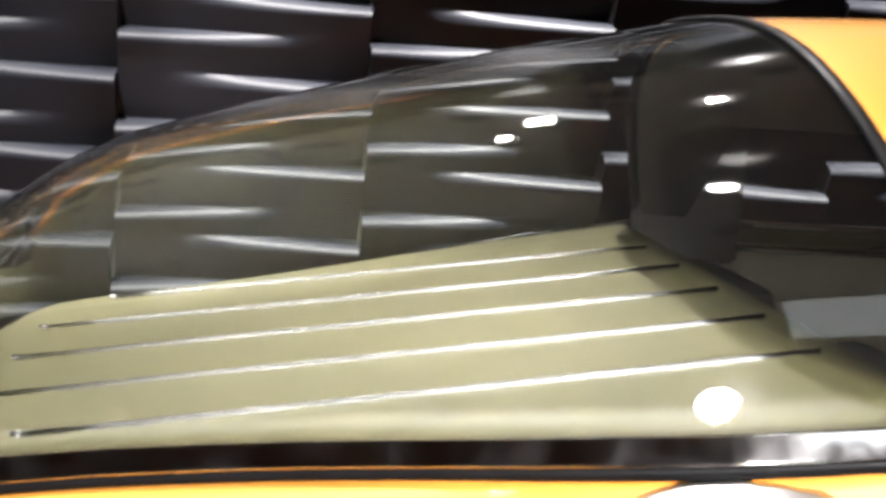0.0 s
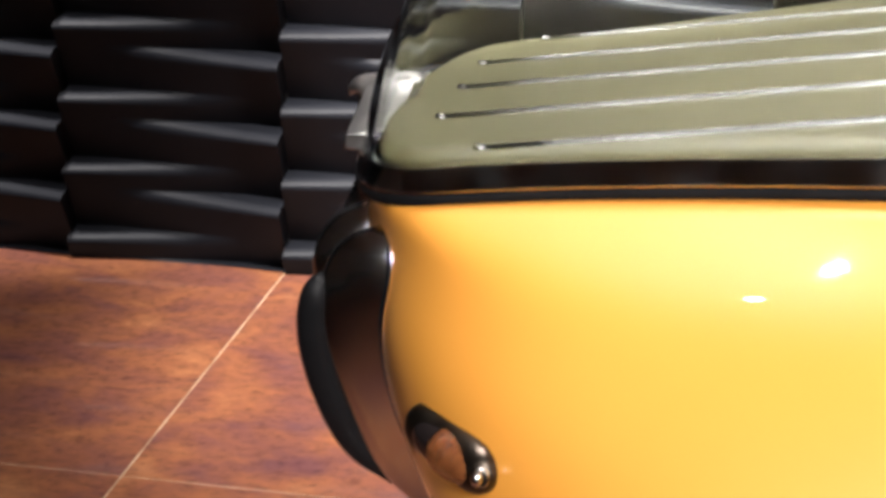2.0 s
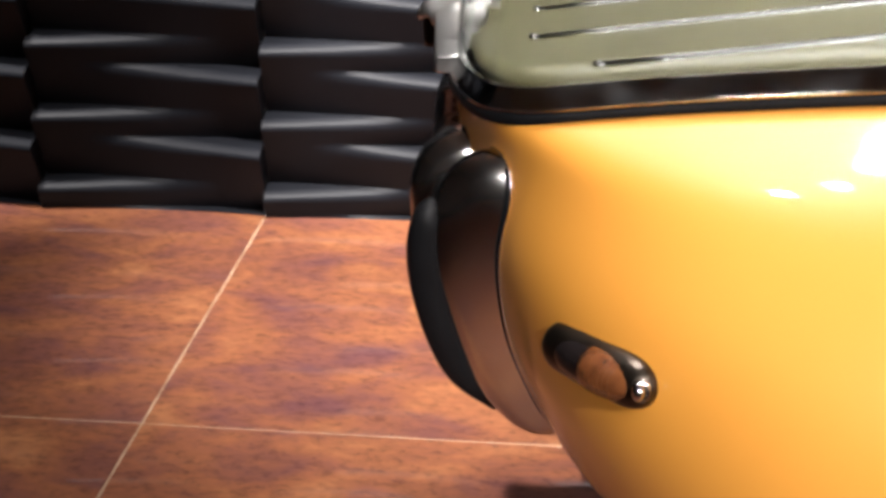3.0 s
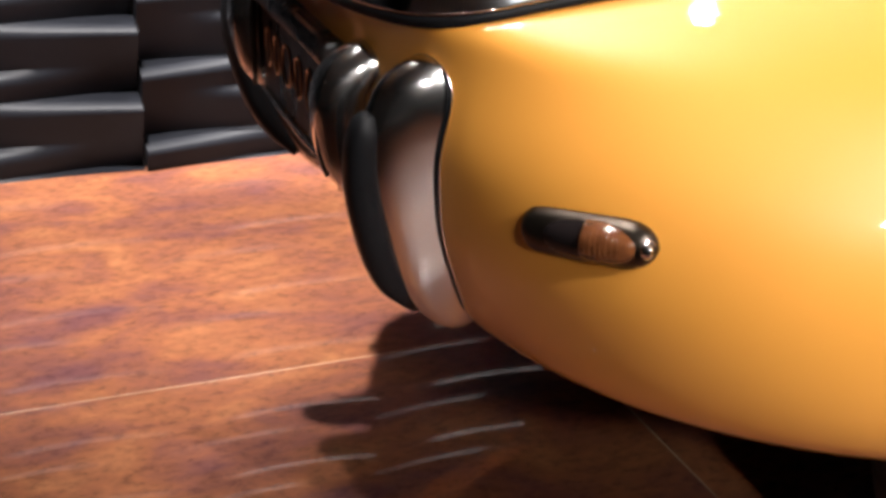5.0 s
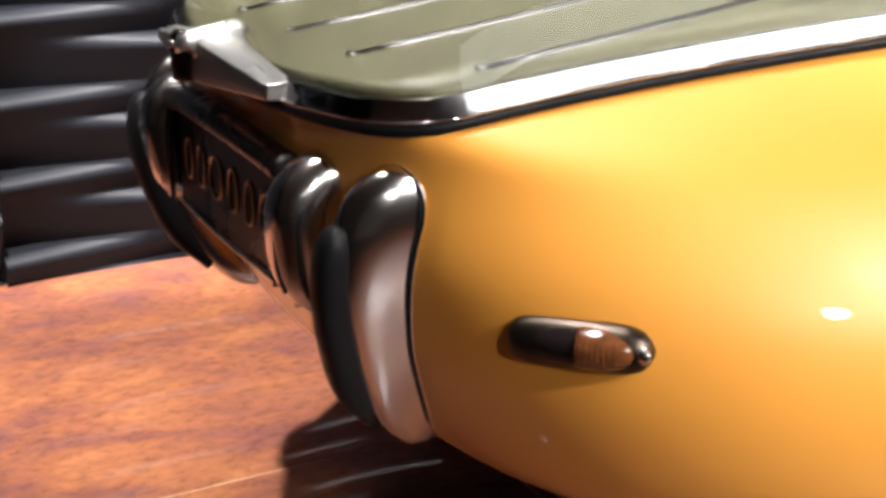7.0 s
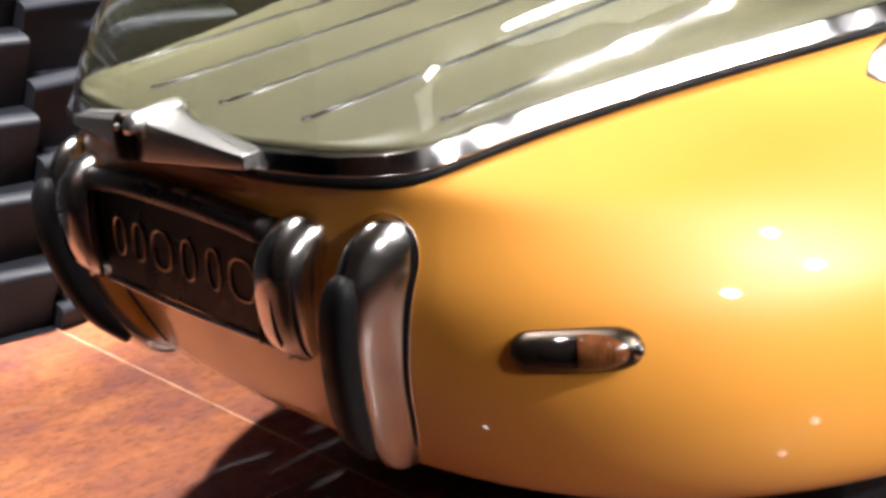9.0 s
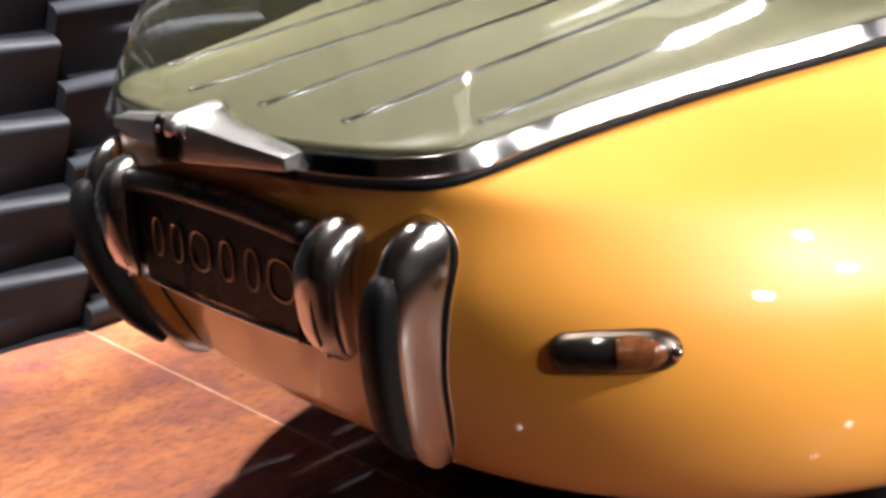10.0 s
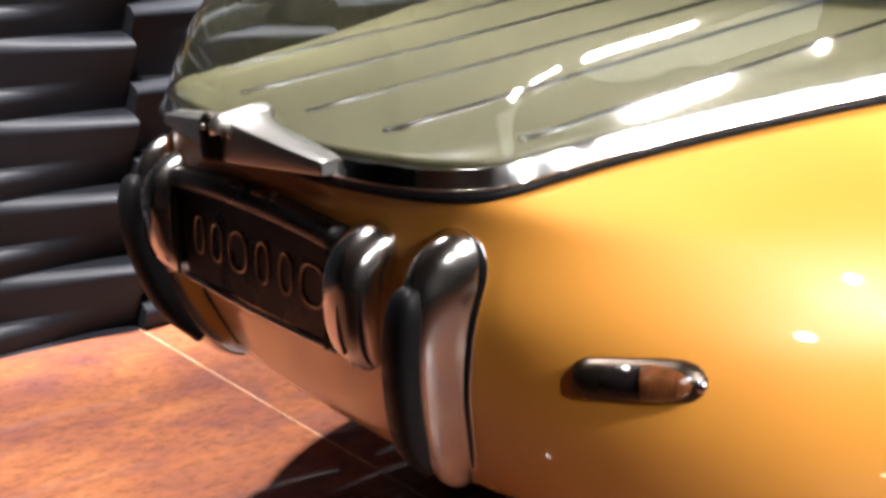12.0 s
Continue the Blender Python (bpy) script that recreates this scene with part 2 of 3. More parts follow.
for wname, size, centre in (
        ("wall_south", (X1 - X0 + 0.4, 0.2, HIGH), ((X0 + X1) / 2, Y0 - 0.1, HIGH / 2)),
        ("wall_west", (0.2, Y1 - Y0, HIGH), (X0 - 0.1, (Y0 + Y1) / 2, HIGH / 2)),
        ("wall_east", (0.2, Y1 - Y0, HIGH), (X1 + 0.1, (Y0 + Y1) / 2, HIGH / 2))):
    put(wname, box("wall", size, PLAIN, 0, centre), None, "plain grey painted hall wall", "structure").matrix_world = hall
ceiling = put("ceiling", box("ceiling", (X1 - X0 + 0.4, Y1 - Y0 + 0.4, 0.2), CEILING, 0, ((X0 + X1) / 2, (Y0 + Y1) / 2, HIGH + 0.1)),
              None, "grey painted hall ceiling", "structure")
ceiling.matrix_world = hall
floor = put("floor", box("floor", (X1 - X0 + 0.4, Y1 - Y0 + 0.4, 0.2), GROUT, 0, ((X0 + X1) / 2, (Y0 + Y1) / 2, -0.1008)),
            None, "glossy red-brown mottled floor tiles with pale joints", "structure")
floor.matrix_world = hall

# ---- car ----
car = thing("car", "yellow vintage coupe with a glass dome tail on the tiled floor", "car")


def belt_z(x):
    """Height of the belt line, where the body meets the dome's rim."""
    return interp(x, [(0.2, 0.846), (0.3, 0.860), (1.3, 1.015), (2.1, 1.0), (3.0, 0.93), (3.6, 0.80), (4.05, 0.66)])


# the belt line in plan, from the middle of the tail along one side; even steps of the skin's angle
BELT = [(0.205, 0.0), (0.207, 0.095), (0.215, 0.195), (0.231, 0.275), (0.252, 0.335), (0.280, 0.370), (0.318, 0.387),
        (0.375, 0.394), (0.450, 0.405), (0.540, 0.425), (0.640, 0.452), (0.760, 0.492), (0.890, 0.540), (1.040, 0.588),
        (1.250, 0.630)]
FRONT = [(1.6, 0.66), (2.1, 0.68), (2.7, 0.66), (3.2, 0.58), (3.6, 0.46), (3.85, 0.30), (3.96, 0.14), (3.98, 0.0)]


def belt(t):
    """Plan of the belt line, t from 0 (tail) to 1 (door)."""
    v = catmull([(*q, 0) for q in BELT], t)
    return v.x, v.y


def level(t, tail, length, wide, power, z, rise):
    """One level of the body's side as a squared ellipse round the tail."""
    g = t * math.pi / 2
    x = tail + length * (1 - math.cos(g) ** (2 / power))
    y = wide * math.sin(g) ** (2 / power)
    return Vector((x, y, z + rise * max(0, x - 0.3)))


LEVELS = [  # tail, length, half width, power, height, rise
    (0.209, 1.25, 0.690, 2.9, 0.800, 0.085),
    (0.232, 1.25, 0.815, 2.88, 0.690, 0.045),
    (0.275, 1.22, 0.830, 3.02, 0.570, 0.010),
    (0.350, 1.20, 0.800, 3.00, 0.450, -0.030),
    (0.480, 1.10, 0.700, 3.00, 0.395, -0.030),
]


def body_column(t):
    """Points down the side of the body from the belt to below the sill."""
    x, y = belt(t)
    pts = [Vector((x, y, belt_z(x)))]
    pts += [level(t, *l) for l in LEVELS]
    return pts


def front_column(i):
    x, y = FRONT[i]
    k = [1.0, 1.0, 1.0, 0.97, 0.92, 0.80, 0.50, 0.0][i]
    nose = max(0.0, x - 3.2) * 0.25
    z = belt_z(x)
    pts = [Vector((x, y, z))]
    for l in LEVELS:
        zz = l[4] + l[5] * 1.2
        pts.append(Vector((x + nose * (1 if zz < 0.7 else 0.5), l[2] * k, z - (1.03 - zz) * (z - 0.3) / 0.73)))
    return pts


def body_skin():
    cols = []
    n = 56
    for i in range(n + 1):
        cols.append(body_column((i / n) ** 1.15))
    for i in range(len(FRONT)):
        cols.append(front_column(i))
    half = []
    for c in cols:
        half.append([catmull(c, k / 30) for k in range(31)])
    rings = half + [[Vector((v.x, -v.y, v.z)) for v in r] for r in reversed(half[1:-1])]
    rings.append(rings[0])
    return loft("body", rings, PAINT, closed=False, caps=False)


body_mesh = body_skin()
body = put("body", body_mesh, car, "glossy yellow-orange paint")
thick = body.modifiers.new("thickness", "SOLIDIFY")
thick.thickness, thick.offset = 0.004, -1

# under the body: black floor pan; its unseen lower step is added to block light
def pan_ring(tail, wide, z):
    side = [level(k / 16, tail, 1.1, wide, 3.0, z, 0) for k in range(17)]
    ring = [Vector((v.x, v.y, z)) for v in side] + [Vector((3.6, wide * 0.87, z)), Vector((3.6, -wide * 0.87, z))]
    return ring + [Vector((v.x, -v.y, z)) for v in reversed(side)]


put("floor_pan", loft("floor_pan", [pan_ring(0.49, 0.69, 0.43), pan_ring(0.49, 0.69, 0.41), pan_ring(0.55, 0.50, 0.40), pan_ring(0.62, 0.44, 0.27), pan_ring(0.66, 0.41, 0.25)], RUBBER), car, "black pan under the body, lower step added to block light")


# bonnet and roof, closing the car ahead of the dome
def bonnet_skin():
    rings = []
    for i in range(1, len(FRONT)):
        x, y = FRONT[i]
        rings.append([Vector((x, y * s, belt_z(x) + 0.09 * (1 - s * s) * min(1, y / 0.4))) for s in [k / 8 - 1 for k in range(17)]])
    return loft("bonnet", rings, PAINT, closed=False, caps=False)


put("bonnet", bonnet_skin(), car, "glossy yellow-orange paint")

TOP = [(0.205, 0.880), (0.209, 0.925), (0.219, 0.965), (0.232, 1.000), (0.264, 1.066), (0.300, 1.112), (0.360, 1.156),
       (0.420, 1.187), (0.490, 1.210), (0.630, 1.252), (0.765, 1.290), (0.900, 1.325), (1.040, 1.356), (1.150, 1.380)]
BELT_TABLE = [belt(k / 80) for k in range(81)]


def half_width(x):
    return interp(x, [(a, b) for a, b in BELT_TABLE])


def lean(x, frac):
    """The dome's front edge and the pillars lean forward towards the belt."""
    u = min(max((x - 0.75) / 0.40, 0), 1)
    return 0.11 * (1 - frac) * u * u * (3 - 2 * u)


def arch(x, wide, base, high, sides=112, m=3.0):
    ring = []
    taper = 0.31 - 0.07 / (1 + math.exp((0.70 - x) / 0.08)) - 0.03 / (1 + math.exp((x - 0.32) / 0.04))
    for k in range(sides + 1):
        v = 1 - abs(2 * k / sides - 1)
        g = math.pi / 2 * v ** (m / 2)
        c, s = math.copysign(math.cos(g), 0.5 - k / sides), math.sin(g)
        f = s ** (2 / m)
        ring.append(Vector((x + lean(x, f), wide * (1 - taper * f) * math.copysign(abs(c) ** (2 / m), c), base + high * f)))
    return ring


def dome_ring(x):
    base = belt_z(x) + 0.029
    return arch(x, max(half_width(x) - 0.010, 0.003), base, max(interp(x, TOP) - base, 0.004))


def dome_skin():
    xs = [0.2055 + 0.9445 * (k / 130) ** 2.2 for k in range(131)]
    return loft("dome", [dome_ring(x) for x in xs], GLASS, closed=False, caps=False)


dome = put("dome", dome_skin(), car, "large clear blown glass dome")
glass_thick = dome.modifiers.new("thickness", "SOLIDIFY")
glass_thick.thickness, glass_thick.offset, glass_thick.use_rim = 0.005, -1, False
dome.visible_shadow = False


def roof_skin(name, mat, inset):
    rings = []
    for k in range(13):
        x = 1.153 + 0.95 * k / 12
        top = 1.382 + 0.02 * math.sin(math.pi * k / 12) - 0.05 * (k / 12) ** 3 - inset
        ring = arch(x, 0.603 - inset - 0.01 * k / 12, 1.02, top - 1.02)
        low = 1.225 if k > 1 else 0.0
        rings.append([Vector((v.x, v.y, max(v.z, low))) for v in ring])
    return loft(name, rings, mat, closed=False, caps=False)


roof = put("roof", roof_skin("roof", PAINT, 0.0), car, "glossy yellow-orange paint")
put("headliner", roof_skin("headliner", CABIN, 0.016), car, "dark cloth headliner")
# dark rubber seal between dome and roof
seal_ring = dome_ring(1.148)
put("dome_seal", spine("dome_seal", seal_ring[1:-1:2], [(0.010, 0.005)] * 3, RUBBER, (1, 0, 0), 48, 10), car)


# ---- rim, shelf and strips ----
def round_the_tail(t0, t1, n, grow, lift):
    """Points round the tail along the belt, pushed out by grow and up by lift."""
    pts = []
    for k in range(-n, n + 1):
        t = abs(k) / n
        t = t0 + (t1 - t0) * t
        x, y = belt(t)
        xa, ya = belt(min(t + 0.004, 1))
        xb, yb = belt(max(t - 0.004, 0))
        if t < 0.004:
            nx, ny = -1.0, 0.0
        else:
            d = math.hypot(xa - xb, ya - yb)
            nx, ny = -(ya - yb) / d, (xa - xb) / d
        pts.append(Vector((x + nx * grow, math.copysign(y + ny * grow, k) if k else 0.0, belt_z(x) + lift)))
    return pts


def band(name, profile, mat, n=70):
    """A moulding swept round the tail; profile is (out, up) from the belt line."""
    lines = [round_the_tail(0, 1, n, g, l) for g, l in profile]
    rings = [[line[k] for line in lines] for k in range(2 * n + 1)]
    return loft(name, rings, mat, closed=True, caps=True)


rim_mesh = band("rim", [(0.001, 0.0085), (0.0042, 0.0095), (0.0048, 0.0110), (0.0042, 0.0124), (-0.0045, 0.0309), (-0.0056, 0.0318), (-0.0125, 0.0312), (-0.020, 0.009)], RIM)
rim_mesh.set_sharp_from_angle(angle=radians(25))
put("rim", rim_mesh, car, "dark polished metal rim under the dome")
put("rim_seal", band("rim_seal", [(-0.018, -0.006), (0.004, -0.0055), (0.0068, -0.003), (0.0072, 0.004), (0.0045, 0.0072), (-0.018, 0.008)], RUBBER),
    car, "black rubber seal along the rim")
put("rim_bead", band("rim_bead", [(0.002, 0.0075), (0.0060, 0.0080), (0.0055, 0.0105), (0.002, 0.0110)], RIM), car)


def shelf_z(x):
    return 0.8965 + 0.145 * (x - 0.3)


def shelf_skin():
    edge = round_the_tail(0, 0.992, 60, -0.018, 0)
    top = [Vector((v.x, v.y, shelf_z(v.x))) for v in edge]
    rows = []
    n = len(top) // 2
    for k in range(n + 1):  # pairs from both sides
        a, b = top[n - k], top[n + k]
        rows.append([a.lerp(b, j / 10) for j in range(11)])
    verts = [v for r in rows for v in r]
    faces = []
    for i in range(len(rows) - 1):
        for j in range(10):
            faces.append((i * 11 + j, i * 11 + j + 1, (i + 1) * 11 + j + 1, (i + 1) * 11 + j))
    return fix(mesh_of("shelf", verts, faces, SHELF))


shelf = put("shelf", shelf_skin(), car, "olive green parcel shelf with chrome strips")
shelf_thick = shelf.modifiers.new("thickness", "SOLIDIFY")
shelf_thick.thickness, shelf_thick.offset = 0.012, -1
for sy, sx in ((-0.001, 0.297), (0.172, 0.299), (-0.174, 0.299), (0.347, 0.370), (-0.343, 0.368)):
    end = 1.20
    pts = [Vector((sx + (end - sx) * k / 6, sy, shelf_z(sx + (end - sx) * k / 6) + 0.001)) for k in range(7)]
    put("strip", spine("strip", pts, [(0.0046, 0.0048)] * 7, STRIP, (0, 1, 0), 12, 40, 1.9), shelf, "thin bright chrome strip")
    put("strip_end", spine("strip_end", [(sx - 0.005, sy, shelf_z(sx)), (sx - 0.002, sy, shelf_z(sx) + 0.002), (sx + 0.004, sy, shelf_z(sx) + 0.002), (sx + 0.007, sy, shelf_z(sx) + 0.001)],
                           [(0.002, 0.002), (0.0058, 0.0052), (0.0058, 0.0052), (0.003, 0.003)], CAST, (0, 1, 0), 12, 12), shelf, "small rounded chrome end cap")

# ---- latch in the middle of the rim ----
def wing_ring(y):
    """Section of the winged bar at y: upright front, bevelled edge, nearly flat top that sweeps up to the lug."""
    d = abs(y - 0.004)
    u = d / 0.19
    front, back = 0.172 + 0.018 * u, 0.232 - 0.007 * u
    low = 0.842 + 0.015 * u
    top = 0.895 - 0.019 * u + 0.006 * math.exp(-d / 0.010)
    rear = 0.898 - 0.019 * u + 0.016 * math.exp(-max(0.0, d - 0.010) / 0.012)
    mid = 0.896 - 0.0205 * u + 0.013 * math.exp(-max(0.0, d - 0.009) / 0.014)
    sec = [(back, low), (front + 0.004, low), (front + 0.001, low + 0.001), (front, low + 0.004), (front, top - 0.006), (front + 0.001, top - 0.002),
           (front + 0.004, top), (front + 0.022, mid), (back - 0.020, (mid + rear) / 2), (back - 0.003, rear), (back, rear - 0.002), (back, rear - 0.010)]
    return [Vector((x, y, z)) for x, z in sec]


def winged_bar():
    ys = [-0.187 + 0.402 * k / 100 for k in range(101)]
    rings = [wing_ring(y) for y in ys]
    for end, away in ((0, -0.0018), (-1, 0.0018)):  # a chamfer round both ends
        mid = sum(rings[end], Vector()) / len(rings[end])
        cap = [mid.lerp(v, 0.88) + Vector((0, away, 0)) for v in rings[end]]
        rings.insert(0, cap) if end == 0 else rings.append(cap)
    me = loft("latch", rings, LATCH)
    me.set_sharp_from_angle(angle=radians(40))
    return me


latch = put("latch", winged_bar(), car, "cast chrome winged latch")
put("lug", spine("lug", [(0.1635, 0.004, 0.885), (0.165, 0.004, 0.888), (0.185, 0.004, 0.893), (0.210, 0.003, 0.898), (0.230, 0.002, 0.902), (0.2325, 0.002, 0.900)],
                 [(0.009, 0.010), (0.0125, 0.0165), (0.0125, 0.017), (0.013, 0.0165), (0.0125, 0.014), (0.010, 0.010)], LATCH, (0, 1, 0), 24, 28, 2.8), latch, "raised rounded lug")
put("hub", spine("hub", [(0.174, 0.036, 0.842), (0.172, 0.036, 0.876), (0.173, 0.036, 0.893), (0.175, 0.036, 0.899)], [(0.018, 0.018), (0.018, 0.018), (0.017, 0.017), (0.010, 0.010)], DARKENED, (0, 1, 0), 16, 24), latch, "turned metal hub")
for zz in (0.888, 0.878):
    put("hub_groove", spine("hub_groove", [(0.172 + 0.0182 * math.cos(g), 0.036 + 0.0182 * math.sin(g), zz) for g in [math.pi / 12 * k for k in range(25)]], [(0.0012, 0.0012)] * 3, RUBBER, (0, 0, 1), 32, 6), latch)
put("hub_screw", spine("hub_screw", [(0.157, 0.031, 0.886), (0.153, 0.030, 0.887), (0.151, 0.030, 0.887)], [(0.005, 0.005), (0.0045, 0.0045), (0.002, 0.002)], LATCH, (0, 1, 0), 8, 14), latch)


# ---- number plate holder ----
holder = put("plate_holder", box("plate_holder", (0.03, 0.50, 0.15), CHROME, 0.008, (0.232, 0, 0.712)), car, "chrome framed dark name plate")
put("plate", box("plate", (0.006, 0.385, 0.135), PLATE, 0.002, (0.212, 0, 0.708)), holder, "dark enamelled plate")
for s in (1, -1):
    put("pod", spine("pod", [(0.228, s * 0.234, 0.640), (0.212, s * 0.236, 0.670), (0.206, s * 0.239, 0.715), (0.212, s * 0.241, 0.757), (0.238, s * 0.241, 0.777), (0.272, s * 0.240, 0.778)],
                     [(0.029, 0.020), (0.033, 0.030), (0.0345, 0.035), (0.0350, 0.039), (0.034, 0.037), (0.029, 0.030)], CHROME, (0, 1, 0), 36, 40, [(0, 3.2), (0.5, 3.2), (0.66, 2.1), (1, 2.1)]), holder, "rounded chrome end piece")
    for off, deep in ((-0.022 * s, 0.0065), (0.012 * s, 0.0005)):
        put("groove", spine("groove", [(0.184 + deep, s * 0.236 + off, 0.656), (0.174 + deep, s * 0.238 + off, 0.690), (0.1725 + deep, s * 0.239 + off, 0.745)], [(0.0024, 0.0024)] * 3, RUBBER, (0, 1, 0), 12, 8), holder)
    put("trim_edge", spine("trim_edge", [(0.196, s * 0.192, 0.642), (0.196, s * 0.194, 0.700), (0.198, s * 0.195, 0.770)], [(0.0012, 0.004)] * 3, DARKENED, (0, 1, 0), 12, 10), holder, "thin dark edge strip")
    put("bolt", spine("bolt", [(0.205, s * 0.236, 0.632), (0.205, s * 0.236, 0.644), (0.205, s * 0.236, 0.647)], [(0.004, 0.004), (0.005, 0.005), (0.002, 0.002)], CHROME, (0, 1, 0), 8, 10), holder)
# the bar's dark mirrored surroundings are put in as the plate's black
put("top_bar", spine("top_bar", [(0.216, 0.208, 0.780), (0.207, 0.1, 0.792), (0.204, 0.0, 0.795), (0.207, -0.1, 0.792), (0.216, -0.208, 0.780)],
                     [(0.017, 0.024)] * 5, PLATE, (0, 0, 1), 24, 24, 2.6), holder, "top bar, black in place of dark reflections")
put("bottom_bar", spine("bottom_bar", [(0.210, 0.20, 0.638), (0.207, 0.0, 0.636), (0.210, -0.20, 0.638)], [(0.004, 0.006)] * 3, CHROME, (0, 0, 1), 16, 12), holder)
# six thin plain outlines stand for the badge
for k, (cy, half) in enumerate(((0.150, 0.013), (0.100, 0.014), (0.042, 0.023), (-0.022, 0.015), (-0.080, 0.014), (-0.143, 0.027))):
    ring = []
    for j in range(32):
        g = 2 * math.pi * j / 32
        c, z = math.cos(g), math.sin(g)
        ring.append(Vector((0.2075, cy + half * math.copysign(abs(c) ** 0.8, c), 0.708 + 0.027 * math.copysign(abs(z) ** 0.8, z))))
    put("badge_outline", spine("badge_outline", ring + ring[:1], [(0.0017, 0.0020)] * 3, COPPER, (1, 0, 0), 40, 8, 2.0, False), holder, "thin pale copper outline")


# ---- overriders ----
skin = BVHTree.FromPolygons([v.co for v in body_mesh.vertices], [tuple(p.vertices) for p in body_mesh.polygons])


def overrider(s):
    line = [(0.350, s * 0.346, 0.770), (0.300, s * 0.346, 0.777), (0.268, s * 0.346, 0.760), (0.266, s * 0.342, 0.712), (0.282, s * 0.330, 0.635), (0.304, s * 0.312, 0.562), (0.334, s * 0.292, 0.507), (0.362, s * 0.280, 0.478)]
    girth = [(0.024, 0.020), (0.029, 0.040), (0.030, 0.058), (0.027, 0.064), (0.0238, 0.060), (0.0235, 0.056), (0.023, 0.048), (0.016, 0.028)]
    ob = put("overrider", spine("overrider", line, girth, CHROME, (0.10, -0.99 * s, 0), 72, 64, [(0, 2.0), (0.30, 2.0), (0.44, 4.6), (1, 4.6)], True, -s), car, "curved chrome overrider with a rubber strip")

    def joint(away, out):
        """A line round the overrider where it meets the body."""
        walk_round = []
        for side in (1, -1):
            flank = []
            for k in range(22):
                t = 0.30 + 0.66 * k / 21
                p, w = catmull(line, t), catmull([(*g, 0) for g in girth], t).x
                flank.append((p.y + side * (w + away), p.z))
            top = [(s * 0.346 + side * (0.030 + away) * math.cos(g), 0.764 + (0.047 + away) * math.sin(g)) for g in [math.pi / 2 * j / 6 for j in range(7)]]
            walk_round.append(list(reversed(flank)) + top)
        track = walk_round[0] + list(reversed(walk_round[1][:-1]))
        return [skin.ray_cast(Vector((-0.5, y, z)), Vector((1, 0, 0)))[0] - Vector((out, 0, 0)) for y, z in track]

    put("gasket", spine("gasket", joint(0.0015, 0.001), [(0.0032, 0.0032)] * 3, RUBBER, (1, 0, 0), 110, 10), ob, "thin black rubber gasket")
    put("bead", spine("bead", joint(0.0062, 0.001), [(0.0016, 0.0016)] * 3, CHROME, (1, 0, 0), 110, 8), ob, "thin bright bead round the joint")
    put("pad", spine("pad", [(0.207, s * 0.346, 0.757), (0.199, s * 0.345, 0.738), (0.197, s * 0.341, 0.690), (0.211, s * 0.328, 0.618), (0.238, s * 0.310, 0.550), (0.278, s * 0.290, 0.498)],
                     [(0.011, 0.008), (0.021, 0.016), (0.0235, 0.019), (0.0235, 0.019), (0.022, 0.018), (0.012, 0.009)], RUBBER, (0.1, -0.99 * s, 0), 30, 20, 2.8), ob, "black rubber buffer strip")


overrider(-1)
overrider(1)


# ---- turn lamps ----
def turn_lamp(s):
    a = Vector((0.333, s * 0.481, 0.667))
    b = Vector((0.417, s * 0.594, 0.676))
    axis = (b - a).normalized()
    outw = Vector((-0.79, s * 0.61, 0.08)).normalized()
    up = axis.cross(outw) * (1 if axis.cross(outw).z > 0 else -1)

    def at(u, o):
        return a.lerp(b, u) + outw * o

    ob = put("turn_lamp", spine("turn_lamp", [at(u, -0.005) for u in (-0.02, -0.01, 0.03, 0.10, 0.25, 0.5, 0.8, 0.93, 1.0, 1.04)],
                                [(0.004, 0.004), (0.012, 0.011), (0.0195, 0.018), (0.0245, 0.022), (0.0262, 0.0225), (0.0262, 0.0225), (0.0252, 0.022), (0.021, 0.018), (0.014, 0.012), (0.004, 0.004)], DARKENED, up, 48, 28), car,
             "small capsule lamp, its chrome base coloured dark")
    put("smoked_lens", spine("smoked_lens", [at(u, -0.001) for u in (0.10, 0.16, 0.29, 0.43, 0.53)],
                             [(0.004, 0.004), (0.016, 0.015), (0.0205, 0.0215), (0.0222, 0.0235), (0.0225, 0.0238)], SMOKED, up, 20, 20), ob, "dark smoked lens half")
    amber = put("amber_lens", spine("amber_lens", [at(u, 0.0018) for u in (0.53, 0.62, 0.72, 0.83, 0.92, 0.98)],
                                    [(0.0225, 0.0238), (0.0223, 0.0236), (0.0214, 0.0226), (0.0185, 0.019), (0.013, 0.012), (0.003, 0.003)], AMBER, up, 20, 20), ob, "ribbed amber lens half")
    for u, r in ((0.57, 0.0225), (0.61, 0.0224), (0.65, 0.0222), (0.69, 0.0218), (0.73, 0.0212), (0.77, 0.0204), (0.81, 0.0192)):
        ring = [at(u, 0.0018) + up * r * math.cos(g) + outw * r * 1.058 * math.sin(g) for g in [math.pi * k / 12 for k in range(13)]]
        put("rib", spine("rib", ring, [(0.0006, 0.0006)] * 3, AMBER, axis, 16, 6), amber)
    put("tip", spine("tip", [at(0.965, -0.002), at(1.0, 0.006), at(1.03, 0.004)], [(0.012, 0.010), (0.009, 0.008), (0.003, 0.003)], CHROME, up, 10, 16), ob, "bright chrome tip")


turn_lamp(-1)
turn_lamp(1)


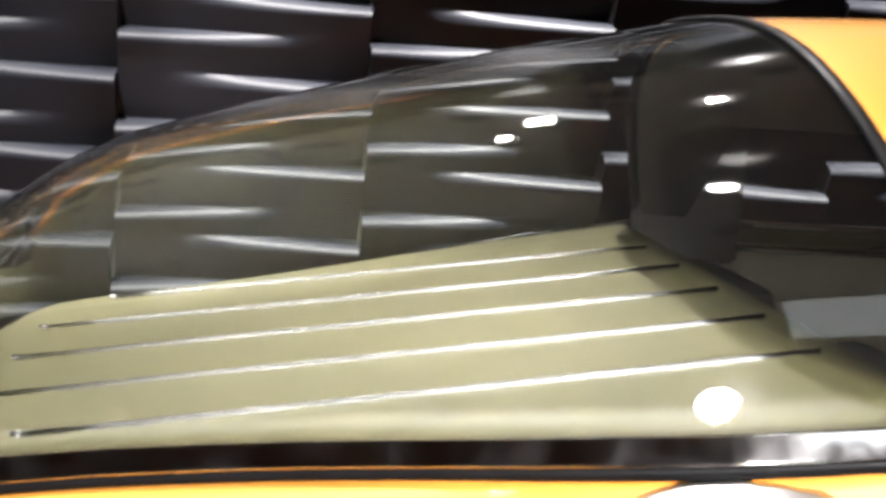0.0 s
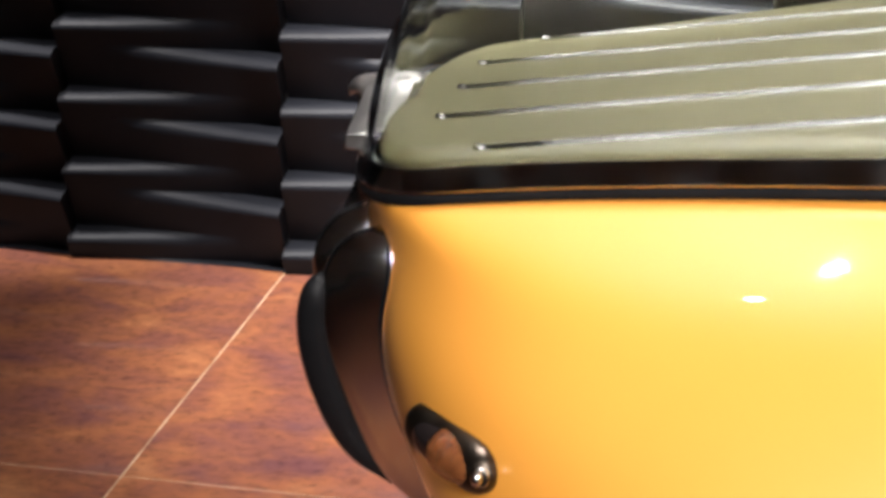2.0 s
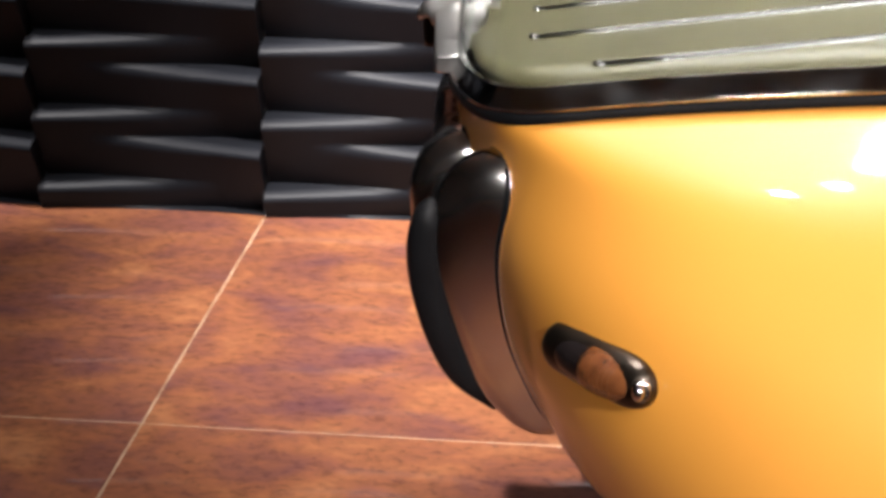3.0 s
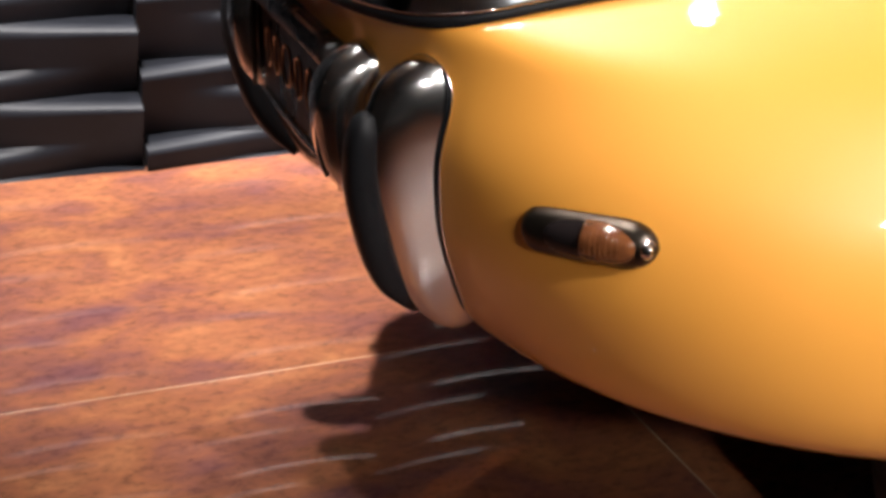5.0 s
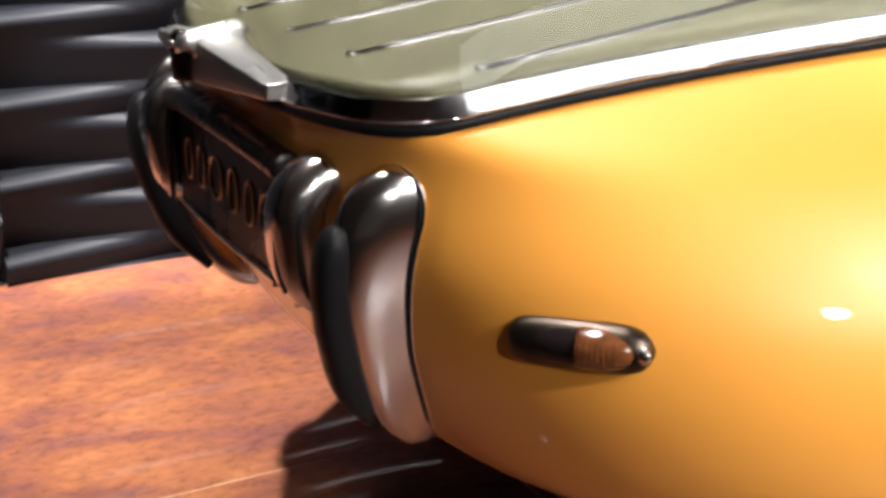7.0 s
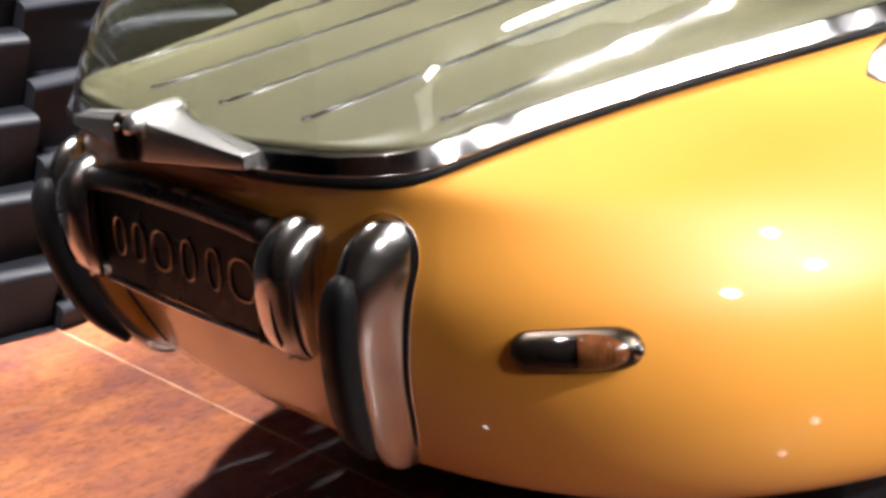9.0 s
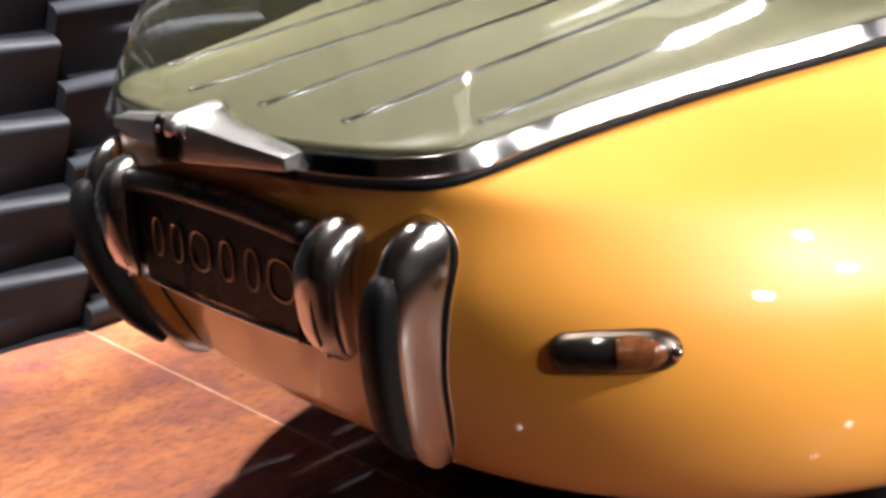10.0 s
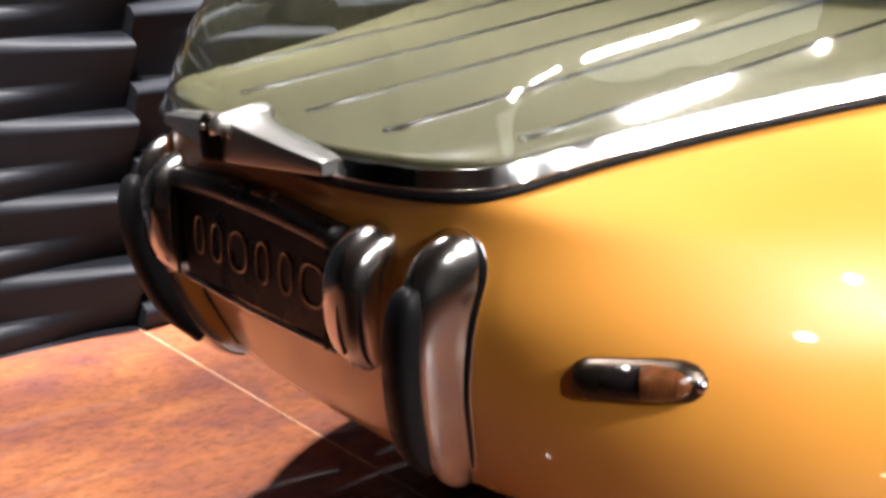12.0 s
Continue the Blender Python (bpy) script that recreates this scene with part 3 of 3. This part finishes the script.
# ---- chrome fairings on the rear wings ----
def fairing(s):
    """A flat teardrop bedded on the wing."""
    rings = []
    for k in range(33):
        u = k / 32
        x = 0.890 + 0.42 * u
        half = 0.072 * max(0.0, math.sin(math.pi * u ** 0.75)) ** 1.1
        mid = Vector((x, s * (0.594 + 0.10 * u), 0.921 - 0.010 * u))
        ring = []
        for j in range(17):
            v = j / 8 - 1
            p = mid + Vector((0, s * 0.80 * v * half, -0.60 * v * half))
            hit, nor, _, _ = skin.find_nearest(p)
            if nor.y * s < 0:
                nor = -nor
            ring.append(hit + nor * (0.020 * (half / 0.075) * (1 - abs(v) ** 2.2) ** 0.6 + 0.0005))
        ring += [q - Vector((0, s * 0.004, 0.006)) for q in reversed(ring[1:-1])]
        rings.append(ring)
    put("fairing", loft("fairing", rings, LATCH), car, "pointed chrome fairing on the rear wing")


fairing(-1)
fairing(1)

# ---- cabin seen through the dome ----
for s in (1, -1):
    put("pillar_lining", box("pillar_lining", (0.20, 0.02, 0.40), CABIN, 0.008, (1.335, s * 0.583, 1.17)), car, "dark cabin pillar lining")
put("bulkhead", box("bulkhead", (0.03, 1.10, 0.40), CABIN, 0.01, (1.255, 0, 0.81)), car, "dark trimmed bulkhead")
for s in (1, -1):
    door = put("door", box("door", (0.85, 0.03, 0.46), BEIGE, 0.01, (1.74, s * 0.630, 0.78)), car, "beige leather door lining")
    put("door_cap", box("door_cap", (0.80, 0.032, 0.030), SHELF, 0.006, (1.68, s * 0.615, 1.021)), door, "olive door cap")
    for zz in (1.043, 0.998):
        put("chrome_rail", spine("chrome_rail", [(1.435, s * 0.600, zz), (1.70, s * 0.600, zz), (2.06, s * 0.598, zz)], [(0.006, 0.006)] * 3, CHROME, (0, 0, 1), 12, 10), door, "polished chrome rail")


def seat(s):
    ob = put("seat", spine("seat", [(1.50, s * 0.30, 0.52), (1.41, s * 0.30, 0.70), (1.34, s * 0.30, 0.88), (1.31, s * 0.30, 0.99)],
                           [(0.20, 0.06), (0.22, 0.06), (0.21, 0.05), (0.17, 0.035)], CABIN, (0, 1, 0), 16, 24, 4.0), car, "dark leather seat back")
    put("cushion", box("cushion", (0.50, 0.44, 0.14), BEIGE, 0.04, (1.66, s * 0.30, 0.52), 4), ob, "beige leather seat cushion")


seat(1)
seat(-1)


# ---- wheels ----
def wheel(x, s):
    ob = put("wheel", spine("wheel", [(x, s * 0.44, 0.315), (x, s * 0.47, 0.315), (x, s * 0.54, 0.315), (x, s * 0.61, 0.315), (x, s * 0.63, 0.315)],
                            [(0.28, 0.28), (0.31, 0.31), (0.315, 0.315), (0.31, 0.31), (0.28, 0.28)], RUBBER, (1, 0, 0), 16, 40), car, "black rubber tyre")
    put("hubcap", spine("hubcap", [(x, s * 0.628, 0.315), (x, s * 0.645, 0.315), (x, s * 0.655, 0.315)], [(0.19, 0.19), (0.15, 0.15), (0.03, 0.03)], CHROME, (1, 0, 0), 10, 32), ob, "chrome hubcap")


for wx_ in (1.15, 3.30):
    wheel(wx_, 1)
    wheel(wx_, -1)


# ---- ceiling light beside the car, mirrored in its rim ----
def ceiling_light(x, y):
    ob = thing("ceiling_light", "square white ceiling light with a thin grey frame", "ceiling light", "", "", pose(x, y, HIGH - 0.06))
    put("diffuser", box("diffuser", (1.04, 1.04, 0.02), DIFFUSER, 0.002, (0, 0, 0.012)), ob, "evenly lit white diffuser")
    for k in range(4):
        a = math.pi / 2 * k
        bar = put("frame", box("frame", (1.12, 0.036, 0.06), RIM, 0.003, (0, 0.54, 0.03)), ob)
        bar.rotation_euler = (0, 0, a)
    return ob


ceiling_light(1.30, -3.90)


# ---- unseen spotlight cans, added above all lamps and fills ----
def spotlight(x, y, z, target, r):
    d = (Vector(target) - Vector((x, y, z))).normalized()
    ob = thing("spotlight", "black cylindrical spotlight can on a short stem, added over a lamp", "spotlight", "ceiling spotlights", "", pose(x, y, z))
    w = r + 0.018
    can = [-d * (r + 0.012), -d * (r + 0.016), -d * (r + 0.10), -d * (r + 0.19), -d * (r + 0.20)]
    put("housing", spine("housing", can, [(w * 0.9, w * 0.9), (w, w), (w, w), (w * 0.9, w * 0.9), (w * 0.5, w * 0.5)], BLACK_METAL, (0, 1, 0.1), 12, 20), ob)
    top = -d * (r + 0.10)
    roof_z = HIGH - z
    put("stem", spine("stem", [top, top.lerp(Vector((top.x, top.y, roof_z)), 0.5), (top.x, top.y, roof_z)], [(0.010, 0.010)] * 3, BLACK_METAL, (0, 1, 0), 6, 10), ob)
    put("ceiling_plate", spine("ceiling_plate", [(top.x, top.y, roof_z - 0.022), (top.x, top.y, roof_z - 0.010), (top.x, top.y, roof_z - 0.001)], [(0.040, 0.040), (0.045, 0.045), (0.045, 0.045)], BLACK_METAL, (0, 1, 0), 6, 20), ob)


for sx, sy, sz, starget, spower, scone, sradius, *sblend in SPOTS:
    spotlight(sx, sy, sz, starget, sradius)

# ---- pieces of wall and floor ----
panel_mesh = wall_panel_mesh(HIGH)
for n in range(-8, 15):
    p = put("panel", panel_mesh, wall_north)
    p.location = (FIRST_COLUMN + n * COLUMN, WALL_Y, 0)

TILE = 2 * COLUMN  # a tile is two wall panels wide


def floor_tile(x0, x1, y0, y1):
    g, h = 0.0019, 0.0015
    ob = put("tile", box("tile", (x1 - x0 - 2 * g, y1 - y0 - 2 * h, 0.012), FLOOR, 0.0008, (0, 0, 0), 1), floor)
    ob.location = ((x0 + x1) / 2, (y0 + y1) / 2, -0.006)


for i in range(-4, 8):
    for j in range(-7, 1):
        tx, ty = FIRST_COLUMN + i * TILE, 0.4844 + j * TILE
        floor_tile(max(tx, X0), min(tx + TILE, X1), max(ty, Y0), min(ty + TILE, Y1))
